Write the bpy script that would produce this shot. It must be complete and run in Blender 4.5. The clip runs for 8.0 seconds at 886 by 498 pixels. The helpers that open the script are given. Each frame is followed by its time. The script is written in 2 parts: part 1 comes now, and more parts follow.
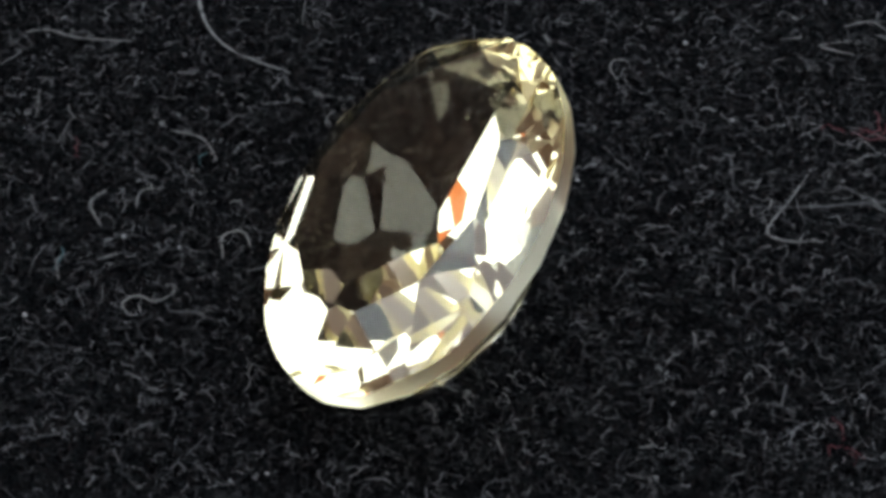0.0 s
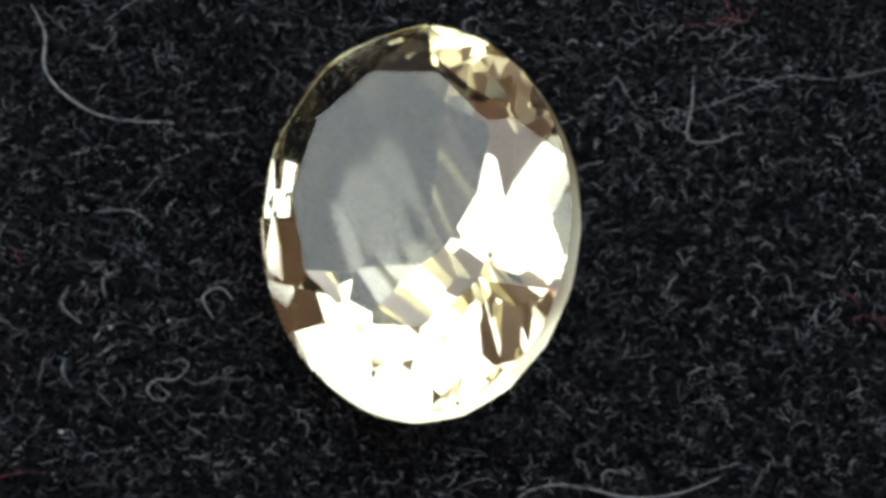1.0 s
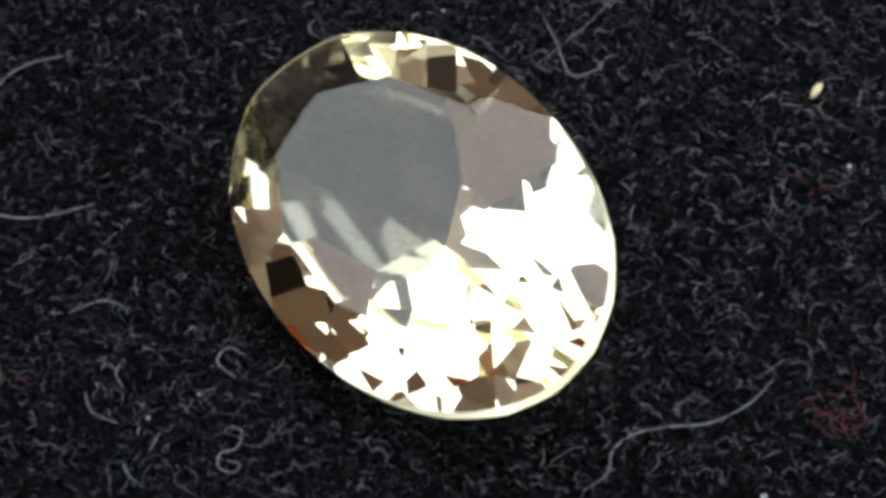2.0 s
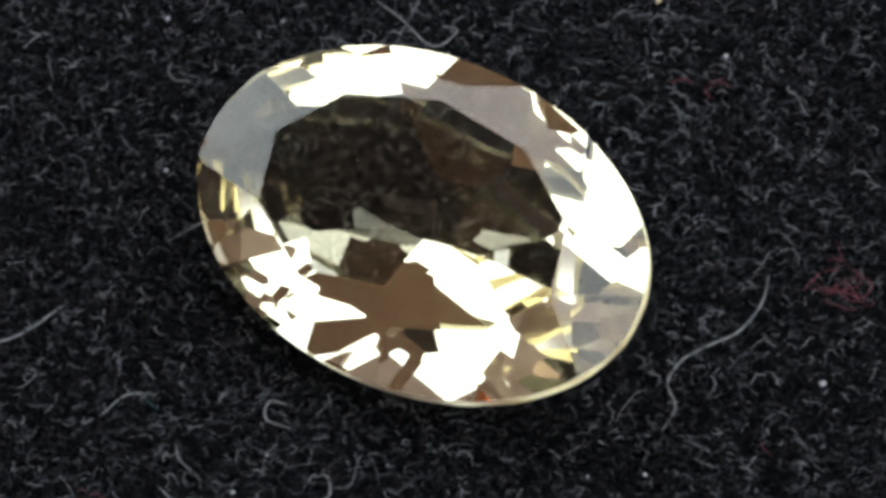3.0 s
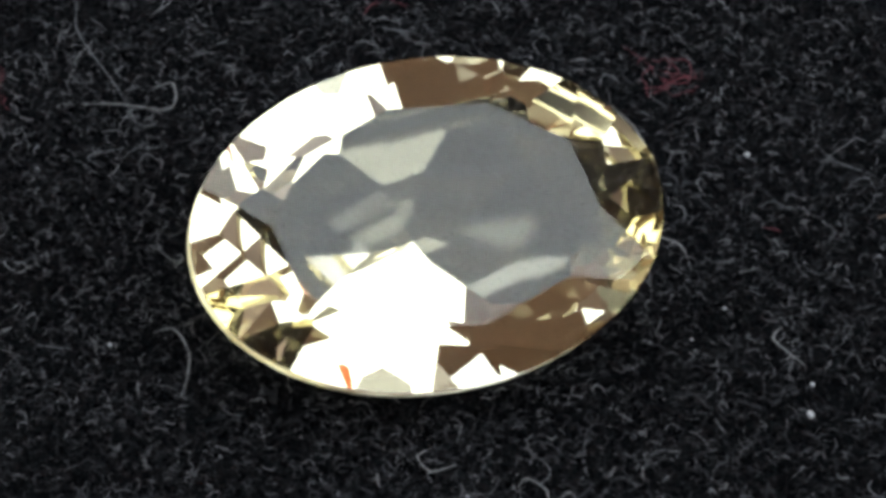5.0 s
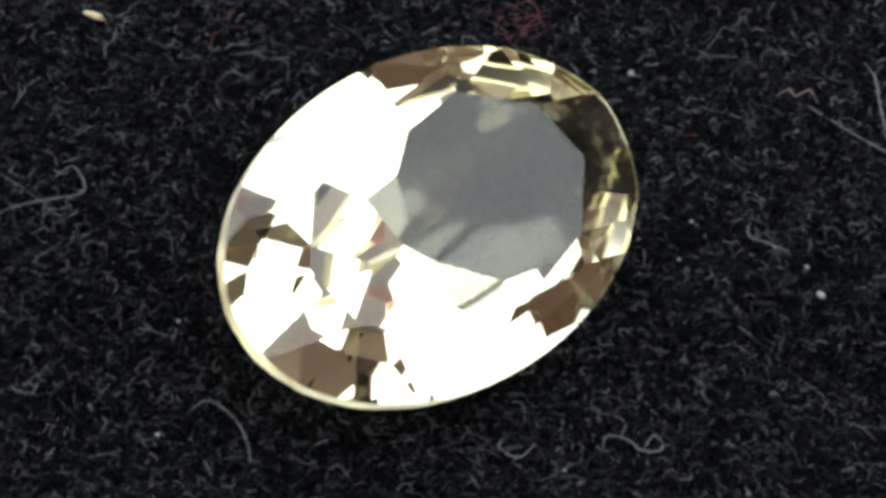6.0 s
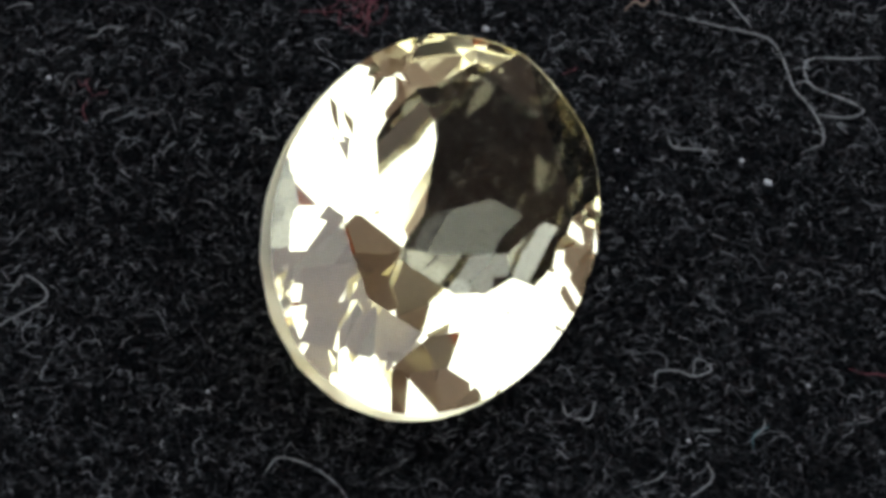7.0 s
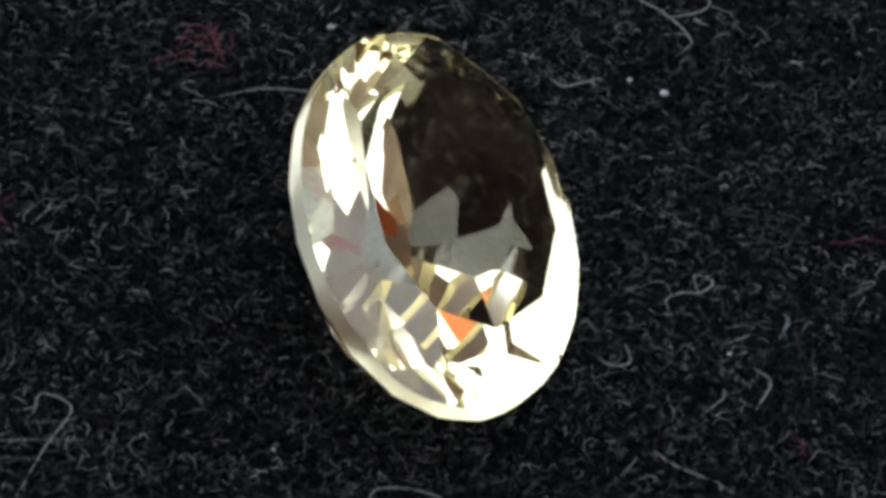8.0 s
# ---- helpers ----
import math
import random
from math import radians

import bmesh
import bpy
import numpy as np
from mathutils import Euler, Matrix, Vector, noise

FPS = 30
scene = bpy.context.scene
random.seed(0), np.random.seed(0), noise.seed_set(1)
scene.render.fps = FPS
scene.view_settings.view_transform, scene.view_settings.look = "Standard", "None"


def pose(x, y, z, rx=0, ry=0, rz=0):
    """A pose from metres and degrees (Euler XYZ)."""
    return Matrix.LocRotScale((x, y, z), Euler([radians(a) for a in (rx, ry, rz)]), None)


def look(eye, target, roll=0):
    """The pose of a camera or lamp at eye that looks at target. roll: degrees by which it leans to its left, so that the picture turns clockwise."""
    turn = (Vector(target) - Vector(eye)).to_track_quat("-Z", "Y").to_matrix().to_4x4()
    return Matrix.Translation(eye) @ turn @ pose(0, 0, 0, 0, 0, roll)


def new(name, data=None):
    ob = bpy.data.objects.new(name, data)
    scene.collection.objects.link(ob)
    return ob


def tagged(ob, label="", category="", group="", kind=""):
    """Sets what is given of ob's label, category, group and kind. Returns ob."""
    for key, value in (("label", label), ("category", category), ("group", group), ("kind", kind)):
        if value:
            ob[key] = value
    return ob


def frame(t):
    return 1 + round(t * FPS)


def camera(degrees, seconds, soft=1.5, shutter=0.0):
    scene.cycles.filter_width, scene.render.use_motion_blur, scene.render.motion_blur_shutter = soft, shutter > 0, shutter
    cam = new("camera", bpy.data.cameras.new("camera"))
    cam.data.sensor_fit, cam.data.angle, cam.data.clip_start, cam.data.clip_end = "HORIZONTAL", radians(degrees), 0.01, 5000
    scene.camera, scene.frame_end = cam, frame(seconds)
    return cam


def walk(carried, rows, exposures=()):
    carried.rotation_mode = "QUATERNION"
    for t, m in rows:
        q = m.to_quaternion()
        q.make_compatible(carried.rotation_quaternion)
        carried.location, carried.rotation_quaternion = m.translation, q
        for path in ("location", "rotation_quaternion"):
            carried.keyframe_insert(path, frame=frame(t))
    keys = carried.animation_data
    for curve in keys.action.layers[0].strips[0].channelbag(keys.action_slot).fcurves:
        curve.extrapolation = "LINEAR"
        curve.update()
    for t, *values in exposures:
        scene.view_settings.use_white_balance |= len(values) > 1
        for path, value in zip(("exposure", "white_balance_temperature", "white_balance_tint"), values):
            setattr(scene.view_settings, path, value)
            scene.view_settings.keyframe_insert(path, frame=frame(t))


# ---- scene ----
# ---- camera: a phone on a stand that looks down at a slowly turning stone ----
MM = 0.001
AXIS = (-0.376 * MM, -1.735 * MM)
SPEED = 23.175
EYE = (0.0, -68.90 * MM, 72.48 * MM)
cam = camera(10.94, 8.0, soft=4.1)
VIEW = look(EYE, (0, 0, 0), 4.42)
walk(cam, [(0.0, VIEW), (8.0, VIEW)], [(0.0, -0.15), (2.0, -0.05), (3.7, 0.05), (5.0, -0.05), (6.5, -0.22), (8.0, -0.28)])

# ---- light: one large overhead panel and a dim room ----
PANEL_GLOW = 3.85
world = bpy.data.worlds.new("room_air")
scene.world = world
world.use_nodes = True
world.node_tree.nodes["Background"].inputs[0].default_value = (0.5, 0.42, 0.34, 1)
world.node_tree.nodes["Background"].inputs[1].default_value = 0.02
scene.cycles.max_bounces = 16
scene.cycles.glossy_bounces = 14
scene.cycles.transmission_bounces = 14

rng = np.random.default_rng(7)


# ---- materials ----
def material(name):
    m = bpy.data.materials.new(name)
    m.use_nodes = True
    return m, m.node_tree, m.node_tree.nodes["Principled BSDF"]


def node(tree, kind, **inputs):
    n = tree.nodes.new(kind)
    for key, value in inputs.items():
        n.inputs[key.replace("_", " ")].default_value = value
    return n


def ramp(tree, source, stops):
    n = tree.nodes.new("ShaderNodeValToRGB")
    while len(n.color_ramp.elements) < len(stops):
        n.color_ramp.elements.new(0.5)
    for el, (at, colour) in zip(n.color_ramp.elements, stops):
        el.position, el.color = at, (*colour, 1)
    tree.links.new(source, n.inputs[0])
    return n.outputs[0]


def grained(name, dark, light, scale, rough=0.6, metal=0.0, bump=0.2, depth=0.0005, shine=0.5):
    """A surface with variation at two scales and fine relief."""
    m, tree, bsdf = material(name)
    place = tree.nodes.new("ShaderNodeTexCoord")
    wide = node(tree, "ShaderNodeTexNoise", Scale=scale, Detail=6.0, Roughness=0.6)
    fine = node(tree, "ShaderNodeTexNoise", Scale=scale * 14, Detail=4.0)
    for n in (wide, fine):
        tree.links.new(place.outputs["Object"], n.inputs["Vector"])
    mix = tree.nodes.new("ShaderNodeMath")
    mix.operation = "MULTIPLY_ADD"
    tree.links.new(fine.outputs[0], mix.inputs[0])
    mix.inputs[1].default_value = 0.35
    tree.links.new(wide.outputs[0], mix.inputs[2])
    tree.links.new(ramp(tree, mix.outputs[0], [(0.42, dark), (0.95, light)]), bsdf.inputs["Base Color"])
    bsdf.inputs["Roughness"].default_value = rough
    bsdf.inputs["Metallic"].default_value = metal
    bsdf.inputs["Specular IOR Level"].default_value = shine
    b = node(tree, "ShaderNodeBump", Strength=bump, Distance=depth)
    tree.links.new(fine.outputs[0], b.inputs["Height"])
    tree.links.new(b.outputs[0], bsdf.inputs["Normal"])
    return m


def fibre_material(name, stops, rough=0.65):
    """Each fibre takes its own shade."""
    m, tree, bsdf = material(name)
    g = tree.nodes.new("ShaderNodeNewGeometry")
    tree.links.new(ramp(tree, g.outputs["Random Per Island"], stops), bsdf.inputs["Base Color"])
    bsdf.inputs["Roughness"].default_value = rough
    bsdf.inputs["Specular IOR Level"].default_value = 0.03
    return m


def crystal_material(name, rough):
    """Clear pale-yellow crystal, polished or ground."""
    m, tree, bsdf = material(name)
    tree.nodes.remove(bsdf)
    glass = node(tree, "ShaderNodeBsdfGlass", Color=(0.994, 0.970, 0.868, 1), Roughness=rough, IOR=1.542)
    tree.links.new(glass.outputs[0], tree.nodes["Material Output"].inputs["Surface"])
    return m


def glow_material(name, colour, strength):
    m, tree, bsdf = material(name)
    bsdf.inputs["Base Color"].default_value = (0.8, 0.8, 0.8, 1)
    bsdf.inputs["Emission Color"].default_value = (*colour, 1)
    bsdf.inputs["Emission Strength"].default_value = strength
    return m


CRYSTAL = crystal_material("pale_yellow_crystal", 0.0)
GROUND = crystal_material("ground_crystal_rim", 0.28)
FELT = grained("black_felt", (0.0015, 0.0015, 0.002), (0.005, 0.005, 0.006), 900, 0.95, 0, 0.8, 0.0002, 0.02)
PILE = fibre_material("black_felt_fibres", [(0.0, (0.0015, 0.0015, 0.0017)), (0.40, (0.0047, 0.0048, 0.0053)), (0.55, (0.0070, 0.0088, 0.0091)), (0.64, (0.0132, 0.0102, 0.0103)), (0.78, (0.0216, 0.0209, 0.0218)), (0.94, (0.0748, 0.0730, 0.0739)), (1.0, (0.2112, 0.2068, 0.2024))])
HAIR = grained("pale_grey_lint", (0.075, 0.073, 0.07), (0.165, 0.160, 0.152), 4000, 0.6, 0, 0.1, 0.00001)
DIMHAIR = grained("dark_grey_lint", (0.035, 0.035, 0.036), (0.08, 0.08, 0.08), 4000, 0.6, 0, 0.1, 0.00001)
RED = grained("dark_red_lint", (0.045, 0.005, 0.008), (0.11, 0.012, 0.018), 4000, 0.7, 0, 0.1, 0.00001)
TEAL = grained("dark_teal_lint", (0.012, 0.035, 0.038), (0.03, 0.075, 0.08), 4000, 0.7, 0, 0.1, 0.00001)
TAN = grained("tan_lint", (0.10, 0.06, 0.04), (0.20, 0.13, 0.09), 4000, 0.7, 0, 0.1, 0.00001)
SPECK = grained("white_dust", (0.16, 0.16, 0.16), (0.42, 0.41, 0.40), 6000, 0.7, 0, 0.3, 0.00002)
CHIP = grained("tan_flake", (0.40, 0.30, 0.15), (0.7, 0.56, 0.34), 5000, 0.6, 0, 0.3, 0.00002)
PLATTER = grained("dark_plastic", (0.015, 0.015, 0.016), (0.04, 0.04, 0.042), 60, 0.45)
WOOD = grained("brown_wood", (0.20, 0.12, 0.075), (0.38, 0.25, 0.165), 12, 0.5)
# north wall: shade put into the colour, darker than the other walls
WALL = grained("shaded_wall_tone", (0.35, 0.265, 0.235), (0.47, 0.36, 0.32), 3, 0.85)
# other walls: tone picked for the mid tones mirrored in the stone
BEIGE = grained("unseen_wall_tone", (0.41, 0.32, 0.29), (0.55, 0.435, 0.395), 3, 0.85)
CEILING = grained("grey_ceiling_paint", (0.40, 0.37, 0.34), (0.50, 0.47, 0.43), 3, 0.9)
# saturated orange that stands in for the stone's colour dispersion
ORANGE = grained("orange_glint_rail", (0.55, 0.12, 0.015), (0.75, 0.21, 0.03), 14, 0.5)
METAL = grained("black_metal", (0.02, 0.02, 0.02), (0.04, 0.04, 0.04), 80, 0.4, 0.6)
# brown chosen for the mid tones that the facets mirror
BODY = grained("brown_reflection_cover", (0.23, 0.185, 0.17), (0.35, 0.285, 0.262), 60, 0.7, 0, 0.1)
DIFFUSER = glow_material("glowing_diffuser", (0.805, 0.93, 1.08), PANEL_GLOW)


# ---- building helpers ----
def mesh_of(name, bm, mat):
    me = bpy.data.meshes.new(name)
    bm.to_mesh(me)
    bm.free()
    me.materials.append(mat)
    return me


def part(name, bm, mat, parent, label=""):
    ob = new(name, mesh_of(name, bm, mat))
    ob.parent = parent
    return tagged(ob, label) if label else ob


def box(size, at=(0, 0, 0), bevel=0.0):
    bm = bmesh.new()
    bmesh.ops.create_cube(bm, size=1, matrix=Matrix.Translation(at) @ Matrix.Diagonal((*size, 1)))
    if bevel:
        bmesh.ops.bevel(bm, geom=bm.edges[:], offset=bevel, segments=3, profile=0.5, affect="EDGES")
    return bm


def turned(profile, steps=96):
    """A body of revolution about z from (radius, height) pairs, the first and last at radius 0."""
    bm = bmesh.new()
    rings = []
    for r, z in profile:
        if r == 0:
            rings.append([bm.verts.new((0, 0, z))])
        else:
            rings.append([bm.verts.new((r * math.cos(2 * math.pi * i / steps), r * math.sin(2 * math.pi * i / steps), z)) for i in range(steps)])
    for a, b in zip(rings, rings[1:]):
        for i in range(steps):
            j = (i + 1) % steps
            ids = [a[i], a[j], b[j], b[i]] if len(a) > 1 and len(b) > 1 else ([a[0], b[j], b[i]] if len(a) == 1 else [a[i], a[j], b[0]])
            bm.faces.new(ids)
    bmesh.ops.recalc_face_normals(bm, faces=bm.faces[:])
    return bm


def strand(points, radius, sides=6, taper=0.55):
    """A thin round fibre through points, smoothed, thinner at both ends."""
    p = [Vector(q) for q in points]
    ext = [p[0] * 2 - p[1], *p, p[-1] * 2 - p[-2]]
    line = []
    for i in range(1, len(ext) - 2):
        a, b, c, d = ext[i - 1:i + 3]
        for k in range(8):
            t = k / 8
            line.append(0.5 * ((2 * b) + (c - a) * t + (2 * a - 5 * b + 4 * c - d) * t * t + (3 * b - a - 3 * c + d) * t ** 3))
    line.append(p[-1])
    bm = bmesh.new()
    rings = []
    for i, q in enumerate(line):
        way = (line[min(i + 1, len(line) - 1)] - line[max(i - 1, 0)]).normalized()
        side = way.cross(Vector((0, 0, 1))).normalized()
        up = side.cross(way)
        s = i / (len(line) - 1)
        r = radius * (taper + (1 - taper) * math.sin(math.pi * s) ** 0.5) * (1 + 0.15 * math.sin(i * 1.7))
        rings.append([bm.verts.new(q + r * (math.cos(2 * math.pi * k / sides) * side + math.sin(2 * math.pi * k / sides) * up)) for k in range(sides)])
    for a, b in zip(rings, rings[1:]):
        for k in range(sides):
            bm.faces.new((a[k], a[(k + 1) % sides], b[(k + 1) % sides], b[k]))
    bm.faces.new(rings[0][::-1])
    bm.faces.new(rings[-1])
    for fc in bm.faces:
        fc.smooth = True
    return bm


# ---- the room ----
# unseen room, added to give the stone something warm to reflect
def room():
    dim = "added unseen wall, its shade put into a darker brown"
    pale = "added unseen wall in warm beige for the stone's mid tones"
    for name, size, at, mat, label in (
        ("floor", (4.2, 3.4, 0.1), (0, 0, -0.82), WOOD, "brown wooden floor of the room"),
        ("ceiling", (4.2, 3.4, 0.1), (0, 0, 1.70), CEILING, "plain grey painted ceiling"),
        ("wall_north", (4.2, 0.1, 2.42), (0, 1.65, 0.44), WALL, dim),
        ("wall_south", (4.2, 0.1, 2.42), (0, -1.65, 0.44), BEIGE, pale),
        ("wall_east", (0.1, 3.2, 2.42), (2.05, 0, 0.44), BEIGE, pale),
        ("wall_west", (0.1, 3.2, 2.42), (-2.05, 0, 0.44), BEIGE, pale),
    ):
        tagged(new(name, mesh_of(name, box(size, at), mat)), label, name.split("_")[0], kind="structure")


def desk():
    top = tagged(new("desk", None), "brown wooden desk under the turntable", "desk")
    top.location = (0, 0, -0.77)
    part("tabletop", box((1.3, 0.8, 0.03), (0, 0, 0.724), 0.004), WOOD, top)
    for x in (-0.6, 0.6):
        for y in (-0.35, 0.35):
            part("leg", box((0.05, 0.05, 0.709), (x, y, 0.3545), 0.004), WOOD, top)


def light_panel():
    """A wide flat panel under the ceiling; its far edge runs aslant."""
    ob = tagged(new("overhead_light_panel", None), "large flat light panel hung overhead, with an added upward glow", "light panel")
    m = Matrix.Translation((0.064, -0.060, 0.62)) @ pose(0, 0, 0, 0, 0, -19.2)
    ob.matrix_basis = m
    w, d = 3.47, 1.13
    # no backing plate: the upward glow is added to lighten walls and ceiling
    part("diffuser", box((w, d, 0.006), (0, 0, 0.0), 0.001), DIFFUSER, ob, "glowing white diffuser")
    for y in (-d / 4, d / 4):
        part("spine", box((w, 0.03, 0.02), (0, y, 0.0145), 0.004), METAL, ob)
    # rails added round the panel so facets catch orange beside the white
    lip = 0.015
    for side in (-1, 1):
        part("glint_rail", box((w + 0.04, 0.02, lip), (0, side * (d / 2 + 0.01), -lip / 2 + 0.003), 0.003), ORANGE, ob, "added orange rail that gives the stone its orange glints")
        part("glint_rail", box((0.02, d, lip), (side * (w / 2 + 0.01), 0, -lip / 2 + 0.003), 0.003), ORANGE, ob, "added orange rail that gives the stone its orange glints")
    for x in (0.05 - w / 2, w / 2 - 0.05):
        for y in (0.05 - d / 2, d / 2 - 0.05):
            part("hanging_rod", box((0.01, 0.01, 1.0), (x, y, 0.526), 0.001), METAL, ob)


# outline of the added cover, fitted to the dark area mirrored in the stone
CASE = (-0.1221, 0.0161, -0.0115, 0.0808)


def phone():
    """The phone that films, on its stand: lens near one corner, an added brown cover round it that blocks the panel and
    tints reflections, clamped along its long side.
    """
    x0, x1, y0, y1 = CASE
    mid = (x0 + x1) / 2
    ob = tagged(new("smartphone", None), "smartphone held in a clamp, with an added brown cover that tints reflections", "phone")
    ob.matrix_basis = VIEW
    part("cover", box((x1 - x0, y1 - y0, 0.009), (mid, (y0 + y1) / 2, 0.0095), 0.0035), BODY, ob)
    part("lens_ring", turned([(0.0, 0.0042), (0.0045, 0.0042), (0.0052, 0.0034), (0.0062, 0.0034), (0.0066, 0.0046), (0.0, 0.0046)], 32), METAL, ob)
    stand = tagged(new("phone_stand", None), "black metal clamp stand holding the phone", "stand")
    base = Vector((-0.16, -0.20, -0.031))
    stand.location = base
    top = VIEW @ Vector((x0 + 0.015, 0.03, 0.0205)) - base
    part("base_plate", box((0.12, 0.12, 0.008), (0, 0, 0.004), 0.002), METAL, stand)
    part("post", box((0.012, 0.012, top.z + 0.02), (0, 0, 0.008 + (top.z + 0.02) / 2), 0.002), METAL, stand)
    for name, size, at in (
        ("clamp_jaw", (0.05, 0.012, 0.016), (x0 + 0.04, y1 + 0.006, 0.0115)),
        ("clamp_jaw", (0.05, 0.012, 0.016), (x0 + 0.04, y0 - 0.006, 0.0115)),
        ("clamp_spine", (0.03, y1 - y0 + 0.024, 0.005), (x0 + 0.03, (y0 + y1) / 2, 0.0170)),
    ):
        bm = box(size, at, 0.002)
        bmesh.ops.transform(bm, matrix=Matrix.Translation(-base) @ VIEW, verts=bm.verts[:])
        part(name, bm, METAL, stand)
    arm = Vector((top.x, top.y, 0))
    bm = box((arm.length, 0.012, 0.012), (arm.length / 2, 0, 0), 0.002)
    bmesh.ops.transform(bm, matrix=Matrix.Translation((0, 0, top.z)) @ arm.to_track_quat("X", "Z").to_matrix().to_4x4(), verts=bm.verts[:])
    part("arm", bm, METAL, stand)


# ---- the turntable and its felt ----
TURNING = []


def fibres(count, inner, outer, low, high, length, radius, segments=4):
    """Curled short fibres strewn over a ring, as arrays of points and faces."""
    rad = np.sqrt(rng.uniform(inner ** 2, outer ** 2, count))
    ang = rng.uniform(0, 2 * np.pi, count)
    head = rng.uniform(0, 2 * np.pi, count)
    curl = rng.normal(0, 2.8, count)
    size = length * rng.lognormal(0, 0.38, count)
    rise = rng.uniform(-0.2, 1.3, count)
    x, y = rad * np.cos(ang), rad * np.sin(ang)
    z = rng.uniform(low, high, count)
    line = np.empty((count, segments + 1, 3))
    step = size / segments
    wob = rng.normal(0, 0.45, (count, segments + 1))
    for k in range(segments + 1):
        line[:, k] = np.stack([x, y, z], 1)
        a = head + curl * (k / segments) + wob[:, k]
        up = rise * (1 - 1.6 * k / segments)
        x, y, z = x + step * np.cos(a), y + step * np.sin(a), z + step * up
    # pressed flat where the stone lies
    spread = np.hypot((line[:, :, 0] + 0.4) / 2.7, (line[:, :, 1] - 0.1) / 4.4)
    press = np.clip((1.12 - spread) / 0.2, 0, 1)
    line[:, :, 2] = line[:, :, 2] * (1 - press) + np.minimum(line[:, :, 2] - 0.02, 0.03) * press
    width = radius * rng.uniform(0.7, 1.35, count)
    verts = np.empty((count, segments + 1, 3, 3))
    for k in range(segments + 1):
        way = line[:, min(k + 1, segments)] - line[:, max(k - 1, 0)]
        way /= np.linalg.norm(way, axis=1, keepdims=True)
        side = np.stack([-way[:, 1], way[:, 0], np.zeros(count)], 1) + 1e-6
        side /= np.linalg.norm(side, axis=1, keepdims=True)
        top = np.cross(side, way)
        thin = width * (0.5 if k in (0, segments) else 1.0)
        for j in range(3):
            c, s = math.cos(2 * math.pi * j / 3 + 0.5), math.sin(2 * math.pi * j / 3 + 0.5)
            verts[:, k, j] = line[:, k] + thin[:, None] * (c * side + s * top)
    block = (segments + 1) * 3
    quads = [[k * 3 + j, k * 3 + (j + 1) % 3, k * 3 + 3 + (j + 1) % 3, k * 3 + 3 + j] for k in range(segments) for j in range(3)]
    faces = (np.arange(count)[:, None, None] * block + np.array(quads)[None]).reshape(-1, 4)
    return verts.reshape(-1, 3) * MM, faces


def quad_mesh(name, verts, faces, mat):
    me = bpy.data.meshes.new(name)
    me.vertices.add(len(verts))
    me.vertices.foreach_set("co", verts.ravel().astype(np.float32))
    me.loops.add(faces.size)
    me.loops.foreach_set("vertex_index", faces.ravel().astype(np.int32))
    me.polygons.add(len(faces))
    me.polygons.foreach_set("loop_start", np.arange(0, faces.size, 4, dtype=np.int32))
    me.update(calc_edges=True)
    me.materials.append(mat)
    return me


def turntable():
    ob = tagged(new("turntable", None), "small round display turntable covered with black felt", "turntable")
    TURNING.append(ob)
    r = 60 * MM
    part("platter", turned([(0, -9 * MM), (r - 2 * MM, -9 * MM), (r, -7.5 * MM), (r, -2.6 * MM), (r - 1 * MM, -1.6 * MM), (0, -1.6 * MM)]), PLATTER, ob)
    bm = turned([(0, -1.6 * MM), (r - 1.2 * MM, -1.6 * MM), (r - 1 * MM, -0.9 * MM), (r - 1.5 * MM, -0.38 * MM), (0, -0.38 * MM)])
    felt = part("felt_cover", bm, FELT, ob, "matted black felt cloth")
    for count, inner, outer, low, high, length, radius in (
        (105000, 0, 14.4, -0.36, -0.10, 0.29, 0.0140),
        (14000, 0, 14.4, -0.20, 0.0, 0.40, 0.0120),
        (9000, 14.4, 30, -0.36, -0.1, 0.9, 0.03),
    ):
        v, fcs = fibres(count, inner, outer, low, high, length, radius)
        pile = new("felt_pile", quad_mesh("felt_pile", v, fcs, PILE))
        pile.parent = felt
        tagged(pile, "short curled black felt fibres", kind="stuff")
    foot = tagged(new("rotary_motor", None), "round black plastic motor housing under the platter", "motor")
    foot.location = (AXIS[0], AXIS[1], -0.031)
    part("housing", turned([(0, 0), (0.045, 0), (0.047, 0.002), (0.046, 0.018), (0.043, 0.0215), (0, 0.0215)]), PLATTER, foot)


# ---- the stone ----
GIRDLE = (5.109, 3.5352)
LIFT, RIM, TABLE, STAR, UPPER, CROWN_TURN, CROWN_OVAL = 0.939, 0.2088, 0.6876, 0.8713, 1.1987, -8.8355, 0.133
DROP, SHOULDER, SHOULDER_OVAL, KEEL, ENDS = 3.0776, 0.4501, -0.134, 0.2226, 1.009
MAINS, MAIN_TURN, MAIN_WAVE = 10, (18, 9.6579), (0.0007, 0.0216, -0.0281, 0.0473)
MAIN_TRIM = (0.0108, -0.0870, -0.0731, -0.0101, 0.0241, 0.0174, -0.0566, 0.0078, 0.1278, -0.0076)
LOWER_TRIM = (-0.1125, -0.0586, 0.0500, 0.0128, -0.0574, -0.0210, -0.0239, 0.0846, -0.0449, -0.0087, -0.0427, 0.1364, 0.0638, 0.1573, 0.0165, -0.0597, 0.0531, 0.0380, 0.0511, -0.0113)
MIDDLE, MIDDLE_TURN, MIDDLE_SHOULDER, MIDDLE_OVAL = 0.8656, 6.599, 0.6132, -0.0398
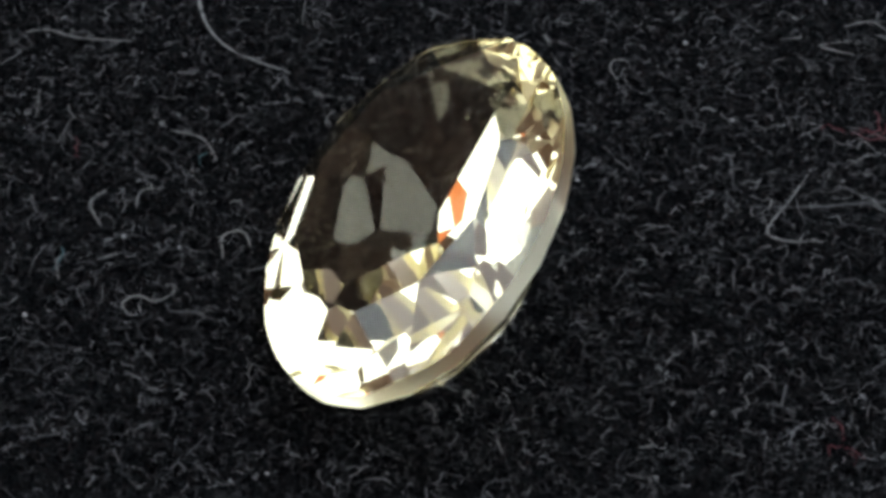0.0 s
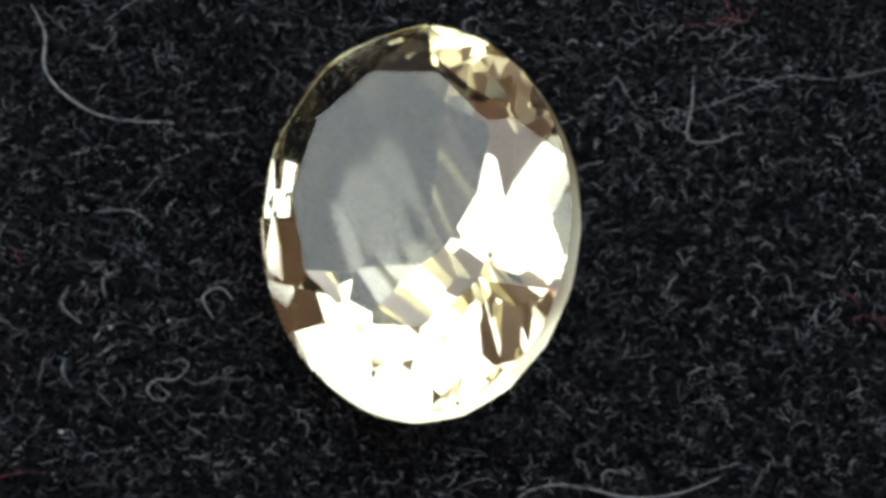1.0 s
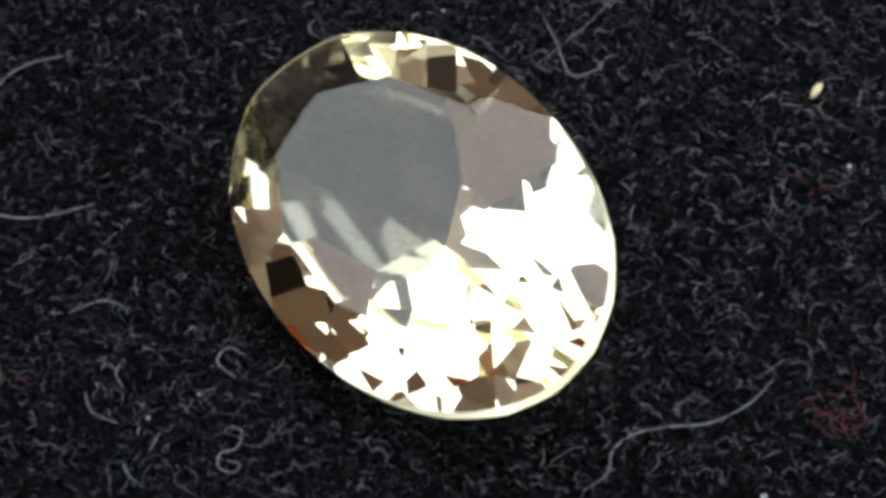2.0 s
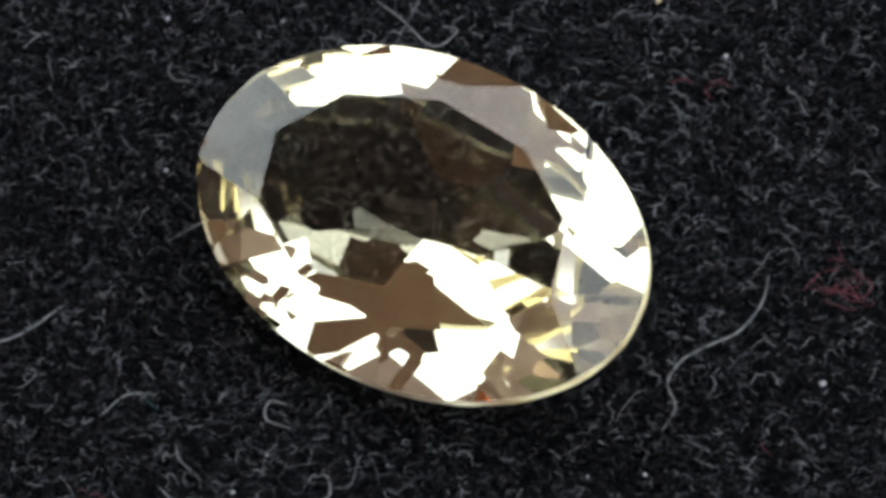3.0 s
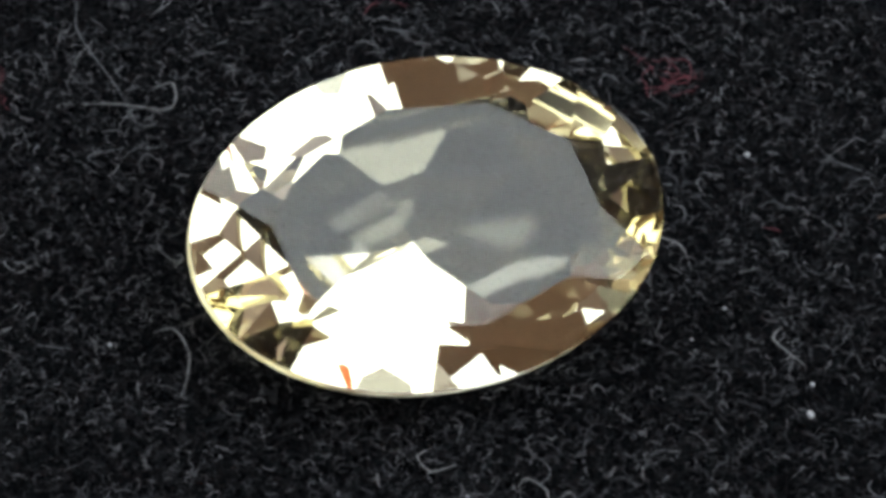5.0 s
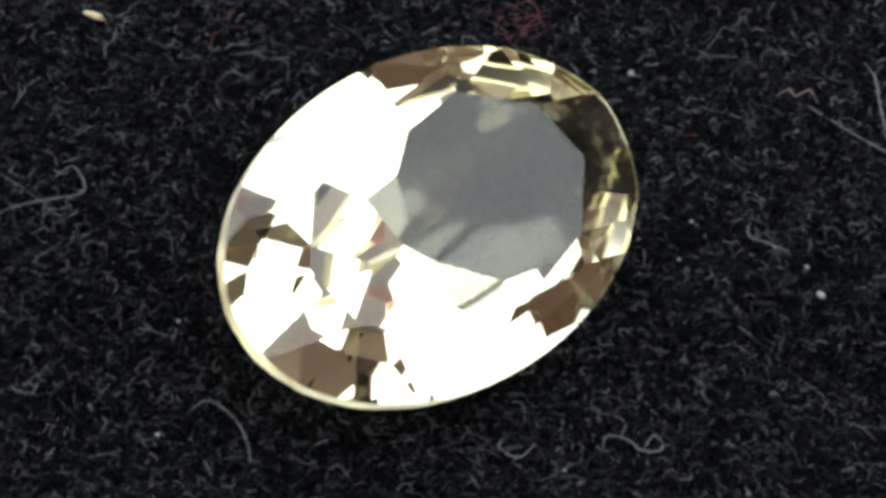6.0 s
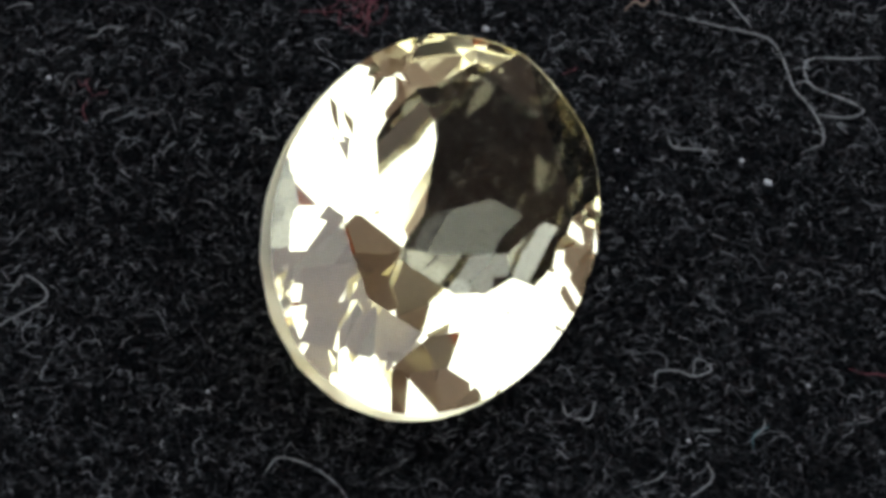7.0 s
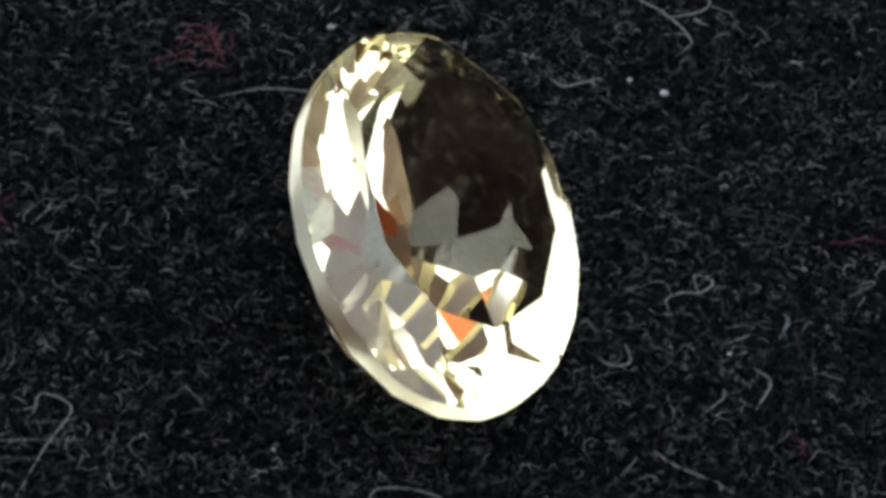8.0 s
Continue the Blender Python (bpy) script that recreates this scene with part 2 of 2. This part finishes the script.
LOWER, LOWER_TURN, LOWER_RIM, LOWER_WAVE = 1.2404, -17.5221, 0.1895, (-0.0175, 0.009, 0.0323, 0.0569)


def cut_stone():
    """A ten-sided oval brilliant with an uneven hand-cut pavilion, cut from a block by its facet planes."""
    bm = bmesh.new()
    bmesh.ops.create_cube(bm, size=1, matrix=Matrix.Diagonal((3, 3, 12, 1)))

    def cut(point, normal):
        bm.normal_update()
        got = bmesh.ops.bisect_plane(bm, geom=bm.verts[:] + bm.edges[:] + bm.faces[:], dist=1e-6, plane_co=point, plane_no=normal, clear_outer=True)
        rim = [e for e in got["geom_cut"] if isinstance(e, bmesh.types.BMEdge)]
        if len(rim) > 2:
            bmesh.ops.contextual_create(bm, geom=rim)

    def at(r, deg, z):
        return Vector((r * math.cos(radians(deg)), r * math.sin(radians(deg)), z))

    def wave(deg, w):
        return 1 + w[0] * math.cos(radians(deg)) + w[1] * math.sin(radians(deg)) + w[2] * math.cos(radians(2 * deg)) + w[3] * math.cos(radians(4 * deg))

    cut((0, 0, LIFT), (0, 0, 1))
    for i in range(72):
        cut(at(1, i * 5, 0), at(1, i * 5, 0))
    # crown: ten mains, ten stars round the table and twenty upper girdle facets
    n = 10
    half = 180 / n
    steep = (LIFT - RIM) / (1 - TABLE)
    for k in range(n):
        a = 2 * half * k + CROWN_TURN
        slope = steep * (1 + CROWN_OVAL * math.cos(radians(2 * a)))
        cut(at(TABLE, a, LIFT), at(slope, a, 1))
        cut(at(TABLE * math.cos(radians(half)), a + half, LIFT), at(STAR * steep, a + half, 1))
        for s in (-1, 1):
            cut(at(1, a + s * half / 2, RIM), at(slope * UPPER, a + s * half / 2, 1))

    # pavilion: mains that meet in a short keel, a second tier between them and lower girdle facets
    def fall(deg):
        c = abs(math.cos(radians(deg)))
        return (DROP - SHOULDER) / (1 - KEEL * c) * (1 + (ENDS - 1) * c)

    step = 360 / MAINS
    for k in range(MAINS):
        a = k * step + MAIN_TURN[0]
        turn = a + MAIN_TURN[1]
        cut(at(1, turn, -SHOULDER * (1 + SHOULDER_OVAL * math.cos(radians(2 * a)))), at(fall(a) * wave(a, MAIN_WAVE) * (1 + MAIN_TRIM[k]), turn, -1))
        b = a + step / 2
        turn = b + MAIN_TURN[1] + MIDDLE_TURN
        cut(at(1, turn, -MIDDLE_SHOULDER), at(fall(b) * MIDDLE * (1 + MIDDLE_OVAL * math.cos(radians(2 * b))), turn, -1))
        for i, b in enumerate((a - step / 4, a + step / 4)):
            turn = b + MAIN_TURN[1] + LOWER_TURN
            cut(at(1, turn, -LOWER_RIM), at(fall(b) * LOWER * wave(b, LOWER_WAVE) * (1 + LOWER_TRIM[2 * k + i]), turn, -1))
    bmesh.ops.transform(bm, matrix=Matrix.Diagonal((GIRDLE[0] * MM, GIRDLE[1] * MM, MM, 1)), verts=bm.verts[:])
    bmesh.ops.remove_doubles(bm, verts=bm.verts[:], dist=1e-8)
    bmesh.ops.recalc_face_normals(bm, faces=bm.faces[:])
    return bm


def gemstone():
    up = Vector((-0.6292, 0.0540, 1)).normalized()
    long = Vector((math.cos(1.4611), math.sin(1.4611), 0))
    long = (long - up * long.dot(up)).normalized()
    wide = up.cross(long)
    m = Matrix((long, wide, up)).transposed().to_4x4()
    m.translation = Vector((-0.184, 0.059, 2.695)) * MM
    bm = cut_stone()
    bm.normal_update()
    ob = new("gemstone", None)
    groups = {"girdle": []}
    for fc in bm.faces:
        z = fc.normal.z
        kind = "table_facet" if z > 0.999 else "crown_facet" if z > 0.05 else "pavilion_facet" if z < -0.05 else "girdle"
        if kind == "girdle":
            groups["girdle"].append(fc)
        else:
            groups[kind + str(fc.index)] = [fc]
    for key, faces in groups.items():
        piece = bmesh.new()
        for fc in faces:
            piece.faces.new([piece.verts.new(m @ v.co) for v in fc.verts])
        bmesh.ops.remove_doubles(piece, verts=piece.verts[:], dist=1e-9)
        for fc in piece.faces:
            fc.smooth = key == "girdle"
        part(key.rstrip("0123456789"), piece, GROUND if key == "girdle" else CRYSTAL, ob)
    bm.free()
    TURNING.append(tagged(ob, "clear pale-yellow oval faceted gemstone lying tilted on black felt", "gemstone"))


# ---- lint and dust on the felt ----
def hair(points, radius, mat, label, height=0.06, name="lint_hair"):
    pts = [(x * MM, y * MM, (height + 0.05 * math.sin(i * 2.1 + x)) * MM) for i, (x, y) in enumerate(points)]
    ends = (pts[0], pts[-1])
    pts[0], pts[-1] = [(x, y, -0.06 * MM) for x, y, _ in ends]
    ob = new(name, mesh_of(name, strand(pts, radius * MM), mat))
    TURNING.append(tagged(ob, label, "lint", "lint on the felt"))


def tuft(centre, strands, spread, label):
    """A loose tangle of thin fibres that cling together."""
    whole = bmesh.new()
    for _ in range(strands):
        a = rng.uniform(0, 2 * math.pi)
        x, y = centre[0] + rng.normal(0, spread * 0.35), centre[1] + rng.normal(0, spread * 0.35)
        pts = []
        for i in range(6):
            pts.append((x * MM, y * MM, (0.02 + 0.06 * math.sin(i * 1.3 + a)) * MM))
            a += rng.normal(0.5, 0.7)
            x, y = x + spread * 0.3 * math.cos(a), y + spread * 0.3 * math.sin(a)
        one = strand(pts, rng.uniform(0.010, 0.016) * MM, 5)
        piece = bpy.data.meshes.new("strand")
        one.to_mesh(piece)
        one.free()
        whole.from_mesh(piece)
        bpy.data.meshes.remove(piece)
    ob = new("red_lint_tuft", mesh_of("red_lint_tuft", whole, RED))
    TURNING.append(tagged(ob, label, "lint", "lint on the felt"))


def lint():
    pale = "long curved pale grey hair lying on black felt"
    hair([(-5.27, 11.41), (-5.29, 10.27), (-5.6, 9.22), (-5.31, 8.01), (-4.62, 7.29), (-3.33, 6.85)], 0.031, HAIR, pale)
    hair([(6.99, 3.79), (8.39, 3.85), (10.25, 4.1), (11.29, 3.79), (12.9, 3.62), (13.25, 3.22), (13.02, 2.4), (12.2, 1.17)], 0.019, DIMHAIR, "thin wavy grey hair lying on black felt")
    hair([(4.31, -6.35), (3.3, -6.54), (2.3, -6.40), (1.6, -5.98), (0.95, -5.6), (0.27, -5.58), (-0.29, -5.98), (-0.97, -5.94)], 0.025, HAIR, "wavy pale grey hair lying beside the stone")
    hair([(-1.59, -12.78), (-2.13, -12.48), (-2.74, -11.91), (-3.29, -11.46), (-3.79, -11.15)], 0.024, HAIR, pale)
    hair([(-1.64, -10.78), (-2.33, -10.72), (-3.12, -10.73), (-4.16, -10.82), (-4.61, -10.59), (-4.96, -10.08), (-5.33, -9.48), (-5.83, -9.1), (-6.29, -8.58), (-6.42, -8.15), (-6.32, -7.95), (-6.05, -7.8)], 0.023, HAIR, pale)
    hair([(-6.87, -11.47), (-6.13, -10.93), (-5.39, -10.7), (-5.33, -10.19), (-5.7, -9.75), (-6.51, -9.71), (-6.94, -9.55), (-6.7, -9.11), (-5.92, -9.06)], 0.026, HAIR, "looped pale grey hair lying on black felt")
    curl = "short curled grey fibre lying on black felt"
    hair([(1.28, 5.6), (1.12, 5.2), (0.45, 5.12), (-0.22, 5.4), (-0.66, 5.71)], 0.022, HAIR, curl)
    hair([(-3.06, -7.22), (-3.40, -6.74), (-3.88, -6.80), (-4.32, -7.08)], 0.023, HAIR, curl)
    hair([(8.41, 5.17), (7.9, 4.02), (7.39, 2.98), (8.02, 2.66), (8.19, 3.07)], 0.021, HAIR, "bent grey fibre lying on black felt")
    hair([(-4.33, 1.01), (-4.38, 1.59), (-3.96, 1.72), (-3.75, 1.4)], 0.022, HAIR, curl)
    hair([(-7.02, 0.7), (-6.51, 0.96)], 0.023, HAIR, curl)
    fuzz = "short bent light grey fibre caught in black felt"
    hair([(-3.86, 10.39), (-2.63, 10.96), (-1.74, 11.0), (-0.87, 10.74), (-0.6, 11.01)], 0.019, HAIR, fuzz)
    hair([(1.44, -10.21), (0.88, -10.28), (0.5, -10.78)], 0.021, DIMHAIR, fuzz)
    hair([(-9.66, 7.36), (-8.92, 7.54), (-8.13, 7.3), (-6.94, 7.48)], 0.017, HAIR, fuzz)
    hair([(-8.84, 5.73), (-8.8, 4.84)], 0.019, HAIR, fuzz)
    hair([(-7.02, 1.65), (-7.32, 2.21), (-6.96, 2.85)], 0.021, HAIR, fuzz)
    hair([(-6.34, 2.23), (-6.26, 2.67), (-5.8, 2.98)], 0.017, HAIR, fuzz)
    hair([(1.94, -3.92), (1.77, -3.47)], 0.016, HAIR, fuzz)
    hair([(6.27, 4.98), (6.52, 5.19), (6.66, 4.24)], 0.017, DIMHAIR, fuzz)
    hair([(9.3, 9.29), (8.53, 8.97), (9.36, 8.84)], 0.019, HAIR, fuzz)
    hair([(9.11, 9.74), (9.69, 9.9), (10.05, 9.75)], 0.016, HAIR, fuzz)
    hair([(7.88, -3.16), (8.05, -2.67), (8.35, -2.4)], 0.021, DIMHAIR, fuzz)
    hair([(4.75, -3.48), (5.16, -3.36)], 0.017, HAIR, fuzz)
    hair([(6.52, -3.38), (6.99, -3.48)], 0.019, HAIR, fuzz)
    hair([(-7.69, -6.97), (-7.99, -6.75), (-8.33, -6.98)], 0.017, DIMHAIR, fuzz)
    hair([(-7.77, 0.03), (-7.85, 0.44), (-7.63, 0.85)], 0.019, HAIR, fuzz)
    hair([(-5.81, 4.76), (-5.09, 4.47), (-4.72, 3.96)], 0.021, HAIR, fuzz)
    hair([(5.54, 9.83), (5.17, 9.47)], 0.017, HAIR, fuzz)
    hair([(-5.34, 0.05), (-5.27, -0.19), (-5.63, -0.45), (-6.03, -0.39), (-6.32, -0.65), (-6.17, -0.9), (-5.93, -0.88), (-5.99, -0.52)], 0.019, HAIR, fuzz)
    hair([(-4.66, -0.6), (-5.06, -0.73), (-5.3, -0.7), (-5.43, -0.42)], 0.017, DIMHAIR, fuzz)
    hair([(-8.96, -2.05), (-9.36, -1.98), (-9.62, -2.01), (-9.98, -2.01), (-10.29, -1.98)], 0.016, RED, "thin dark red fibre lying on black felt")
    hair([(-7.83, 1.0), (-7.74, 0.67), (-7.93, 0.19)], 0.017, TEAL, "thin dark teal fibre lying on black felt")
    hair([(-9.23, -0.43), (-9.59, -0.54), (-9.99, -0.47)], 0.017, DIMHAIR, fuzz)
    hair([(-9.94, -1.13), (-10.14, -1.27), (-10.42, -0.77)], 0.019, HAIR, fuzz)
    hair([(-5.57, -3.56), (-5.76, -3.37)], 0.017, DIMHAIR, fuzz)
    hair([(-5.7, -2.64), (-6.01, -2.5)], 0.019, HAIR, fuzz)
    hair([(12.14, -1.51), (11.92, -1.7), (11.67, -1.87)], 0.019, HAIR, fuzz)
    hair([(12.62, -2.06), (12.52, -2.32), (12.24, -2.39), (11.92, -2.2), (11.76, -2.0)], 0.017, DIMHAIR, fuzz)
    hair([(8.2, -2.57), (8.02, -2.72), (7.73, -2.93)], 0.017, DIMHAIR, fuzz)
    hair([(8.06, -2.16), (7.58, -2.09), (7.58, -2.5)], 0.017, DIMHAIR, fuzz)
    hair([(6.84, -3.24), (6.52, -3.45)], 0.017, DIMHAIR, fuzz)
    hair([(0.29, -10.35), (0.15, -10.62), (0.14, -10.79), (-0.06, -10.82)], 0.017, DIMHAIR, fuzz)
    hair([(-0.92, -10.49), (-1.08, -10.71), (-1.31, -10.71), (-1.35, -11.13), (-1.55, -11.05)], 0.024, TAN, "short curled tan fibre lying on black felt")
    hair([(-3.71, -7.31), (-3.88, -6.96)], 0.017, DIMHAIR, fuzz)
    hair([(-4.04, -12.79), (-4.24, -12.43), (-4.33, -11.93), (-4.24, -11.78)], 0.017, DIMHAIR, fuzz)
    hair([(-2.96, -12.24), (-3.06, -12.59)], 0.017, DIMHAIR, fuzz)
    hair([(-1.38, -6.87), (-1.39, -7.33)], 0.019, HAIR, fuzz)
    hair([(0.12, -8.52), (-0.12, -8.91)], 0.019, HAIR, fuzz)
    hair([(-0.33, -7.96), (-0.55, -8.01), (-0.57, -8.29)], 0.016, RED, "thin dark red fibre lying on black felt")
    hair([(2.44, 6.27), (2.64, 6.04), (2.72, 5.73)], 0.017, DIMHAIR, fuzz)
    hair([(4.29, 7.85), (4.16, 7.94), (3.91, 7.9), (3.81, 7.7), (4.01, 7.38)], 0.019, HAIR, fuzz)
    hair([(9.93, -4.66), (9.68, -4.76), (9.57, -4.98), (9.23, -5.34)], 0.019, HAIR, fuzz)
    hair([(8.79, -2.23), (9.0, -2.5), (9.05, -2.84)], 0.016, RED, "thin dark red fibre lying on black felt")
    hair([(9.13, -3.16), (9.3, -3.33), (9.27, -3.51)], 0.016, RED, "thin dark red fibre lying on black felt")
    hair([(2.31, 8.73), (2.34, 8.55), (2.44, 8.37)], 0.019, HAIR, fuzz)
    hair([(3.28, 11.19), (3.74, 11.03), (3.93, 10.83)], 0.019, HAIR, fuzz)
    hair([(3.36, 10.64), (2.67, 10.15)], 0.017, DIMHAIR, fuzz)
    hair([(1.95, 8.81), (1.58, 8.43)], 0.017, DIMHAIR, fuzz)
    hair([(1.79, 8.02), (1.52, 7.75), (1.43, 7.38)], 0.017, DIMHAIR, fuzz)
    hair([(-4.05, 4.6), (-4.25, 4.41), (-4.36, 4.19)], 0.019, HAIR, fuzz)
    hair([(-4.94, 4.16), (-5.1, 3.89), (-5.07, 3.75)], 0.017, TEAL, "thin dark teal fibre lying on black felt")
    hair([(4.52, -7.24), (4.31, -7.6), (4.38, -8.05), (4.48, -8.43), (4.85, -8.5), (5.16, -8.12)], 0.016, RED, "thin dark red fibre lying on black felt")
    hair([(0.22, -8.12), (0.21, -8.39), (0.09, -8.7)], 0.017, DIMHAIR, fuzz)
    red = "tangled dark red fibre caught in black felt"
    tuft((4.85, -7.75), 9, 0.75, red)
    tuft((9.5, 6.3), 5, 0.6, red)
    tuft((9.1, -3.0), 2, 0.35, "small dark red fibre caught in black felt")
    tuft((-7.9, 3.9), 2, 0.3, "small dark red fibre caught in black felt")


def speck(x, y, size, mat, label, turn=0, flat=0.7):
    bm = bmesh.new()
    bmesh.ops.create_icosphere(bm, subdivisions=2, radius=1)
    seed = Vector((x, y, 0))
    for v in bm.verts:
        v.co *= 1 + 0.35 * noise.noise(v.co * 1.3 + seed)
        v.co = Vector((v.co.x * size[0], v.co.y * size[1], v.co.z * min(size) * flat)) * MM
    bmesh.ops.transform(bm, matrix=Matrix.Translation((x * MM, y * MM, 0.04 * MM)) @ pose(0, 0, 0, 0, 0, turn), verts=bm.verts[:])
    for fc in bm.faces:
        fc.smooth = True
    ob = new("dust_speck", mesh_of("dust_speck", bm, mat))
    TURNING.append(tagged(ob, label, "dust", "dust on the felt"))


def dust():
    white = "tiny white dust grain caught in black felt"
    for x, y, s in ((1.74, -8.53, 0.085), (-5.68, -6.52, 0.10), (-4.93, -6.93, 0.06), (10.1, -8.2, 0.09), (7.65, -11.96, 0.12), (5.5, 8.69, 0.07), (6.59, 6.34, 0.05), (1.18, 6.62, 0.06), (10.09, -3.08, 0.06), (-2.3, -6.1, 0.045), (-2.88, -5.05, 0.04), (-5.28, 1.15, 0.04), (-6.51, 1.34, 0.045), (-8.34, -1.16, 0.06), (3.2, 4.1, 0.045)):
        speck(x, y, (s, s * 0.8), SPECK, white)
    speck(11.27, -0.96, (0.28, 0.09), CHIP, "small tan flake lying on black felt", 19)


room()
desk()
light_panel()
phone()
gemstone()
lint()
dust()
turntable()


# ---- what turns ----
def motions():
    rows = [(t * 0.5, pose(AXIS[0], AXIS[1], 0, 0, 0, SPEED * t * 0.5)) for t in range(17)]
    for ob in TURNING:
        walk(ob, rows)


motions()
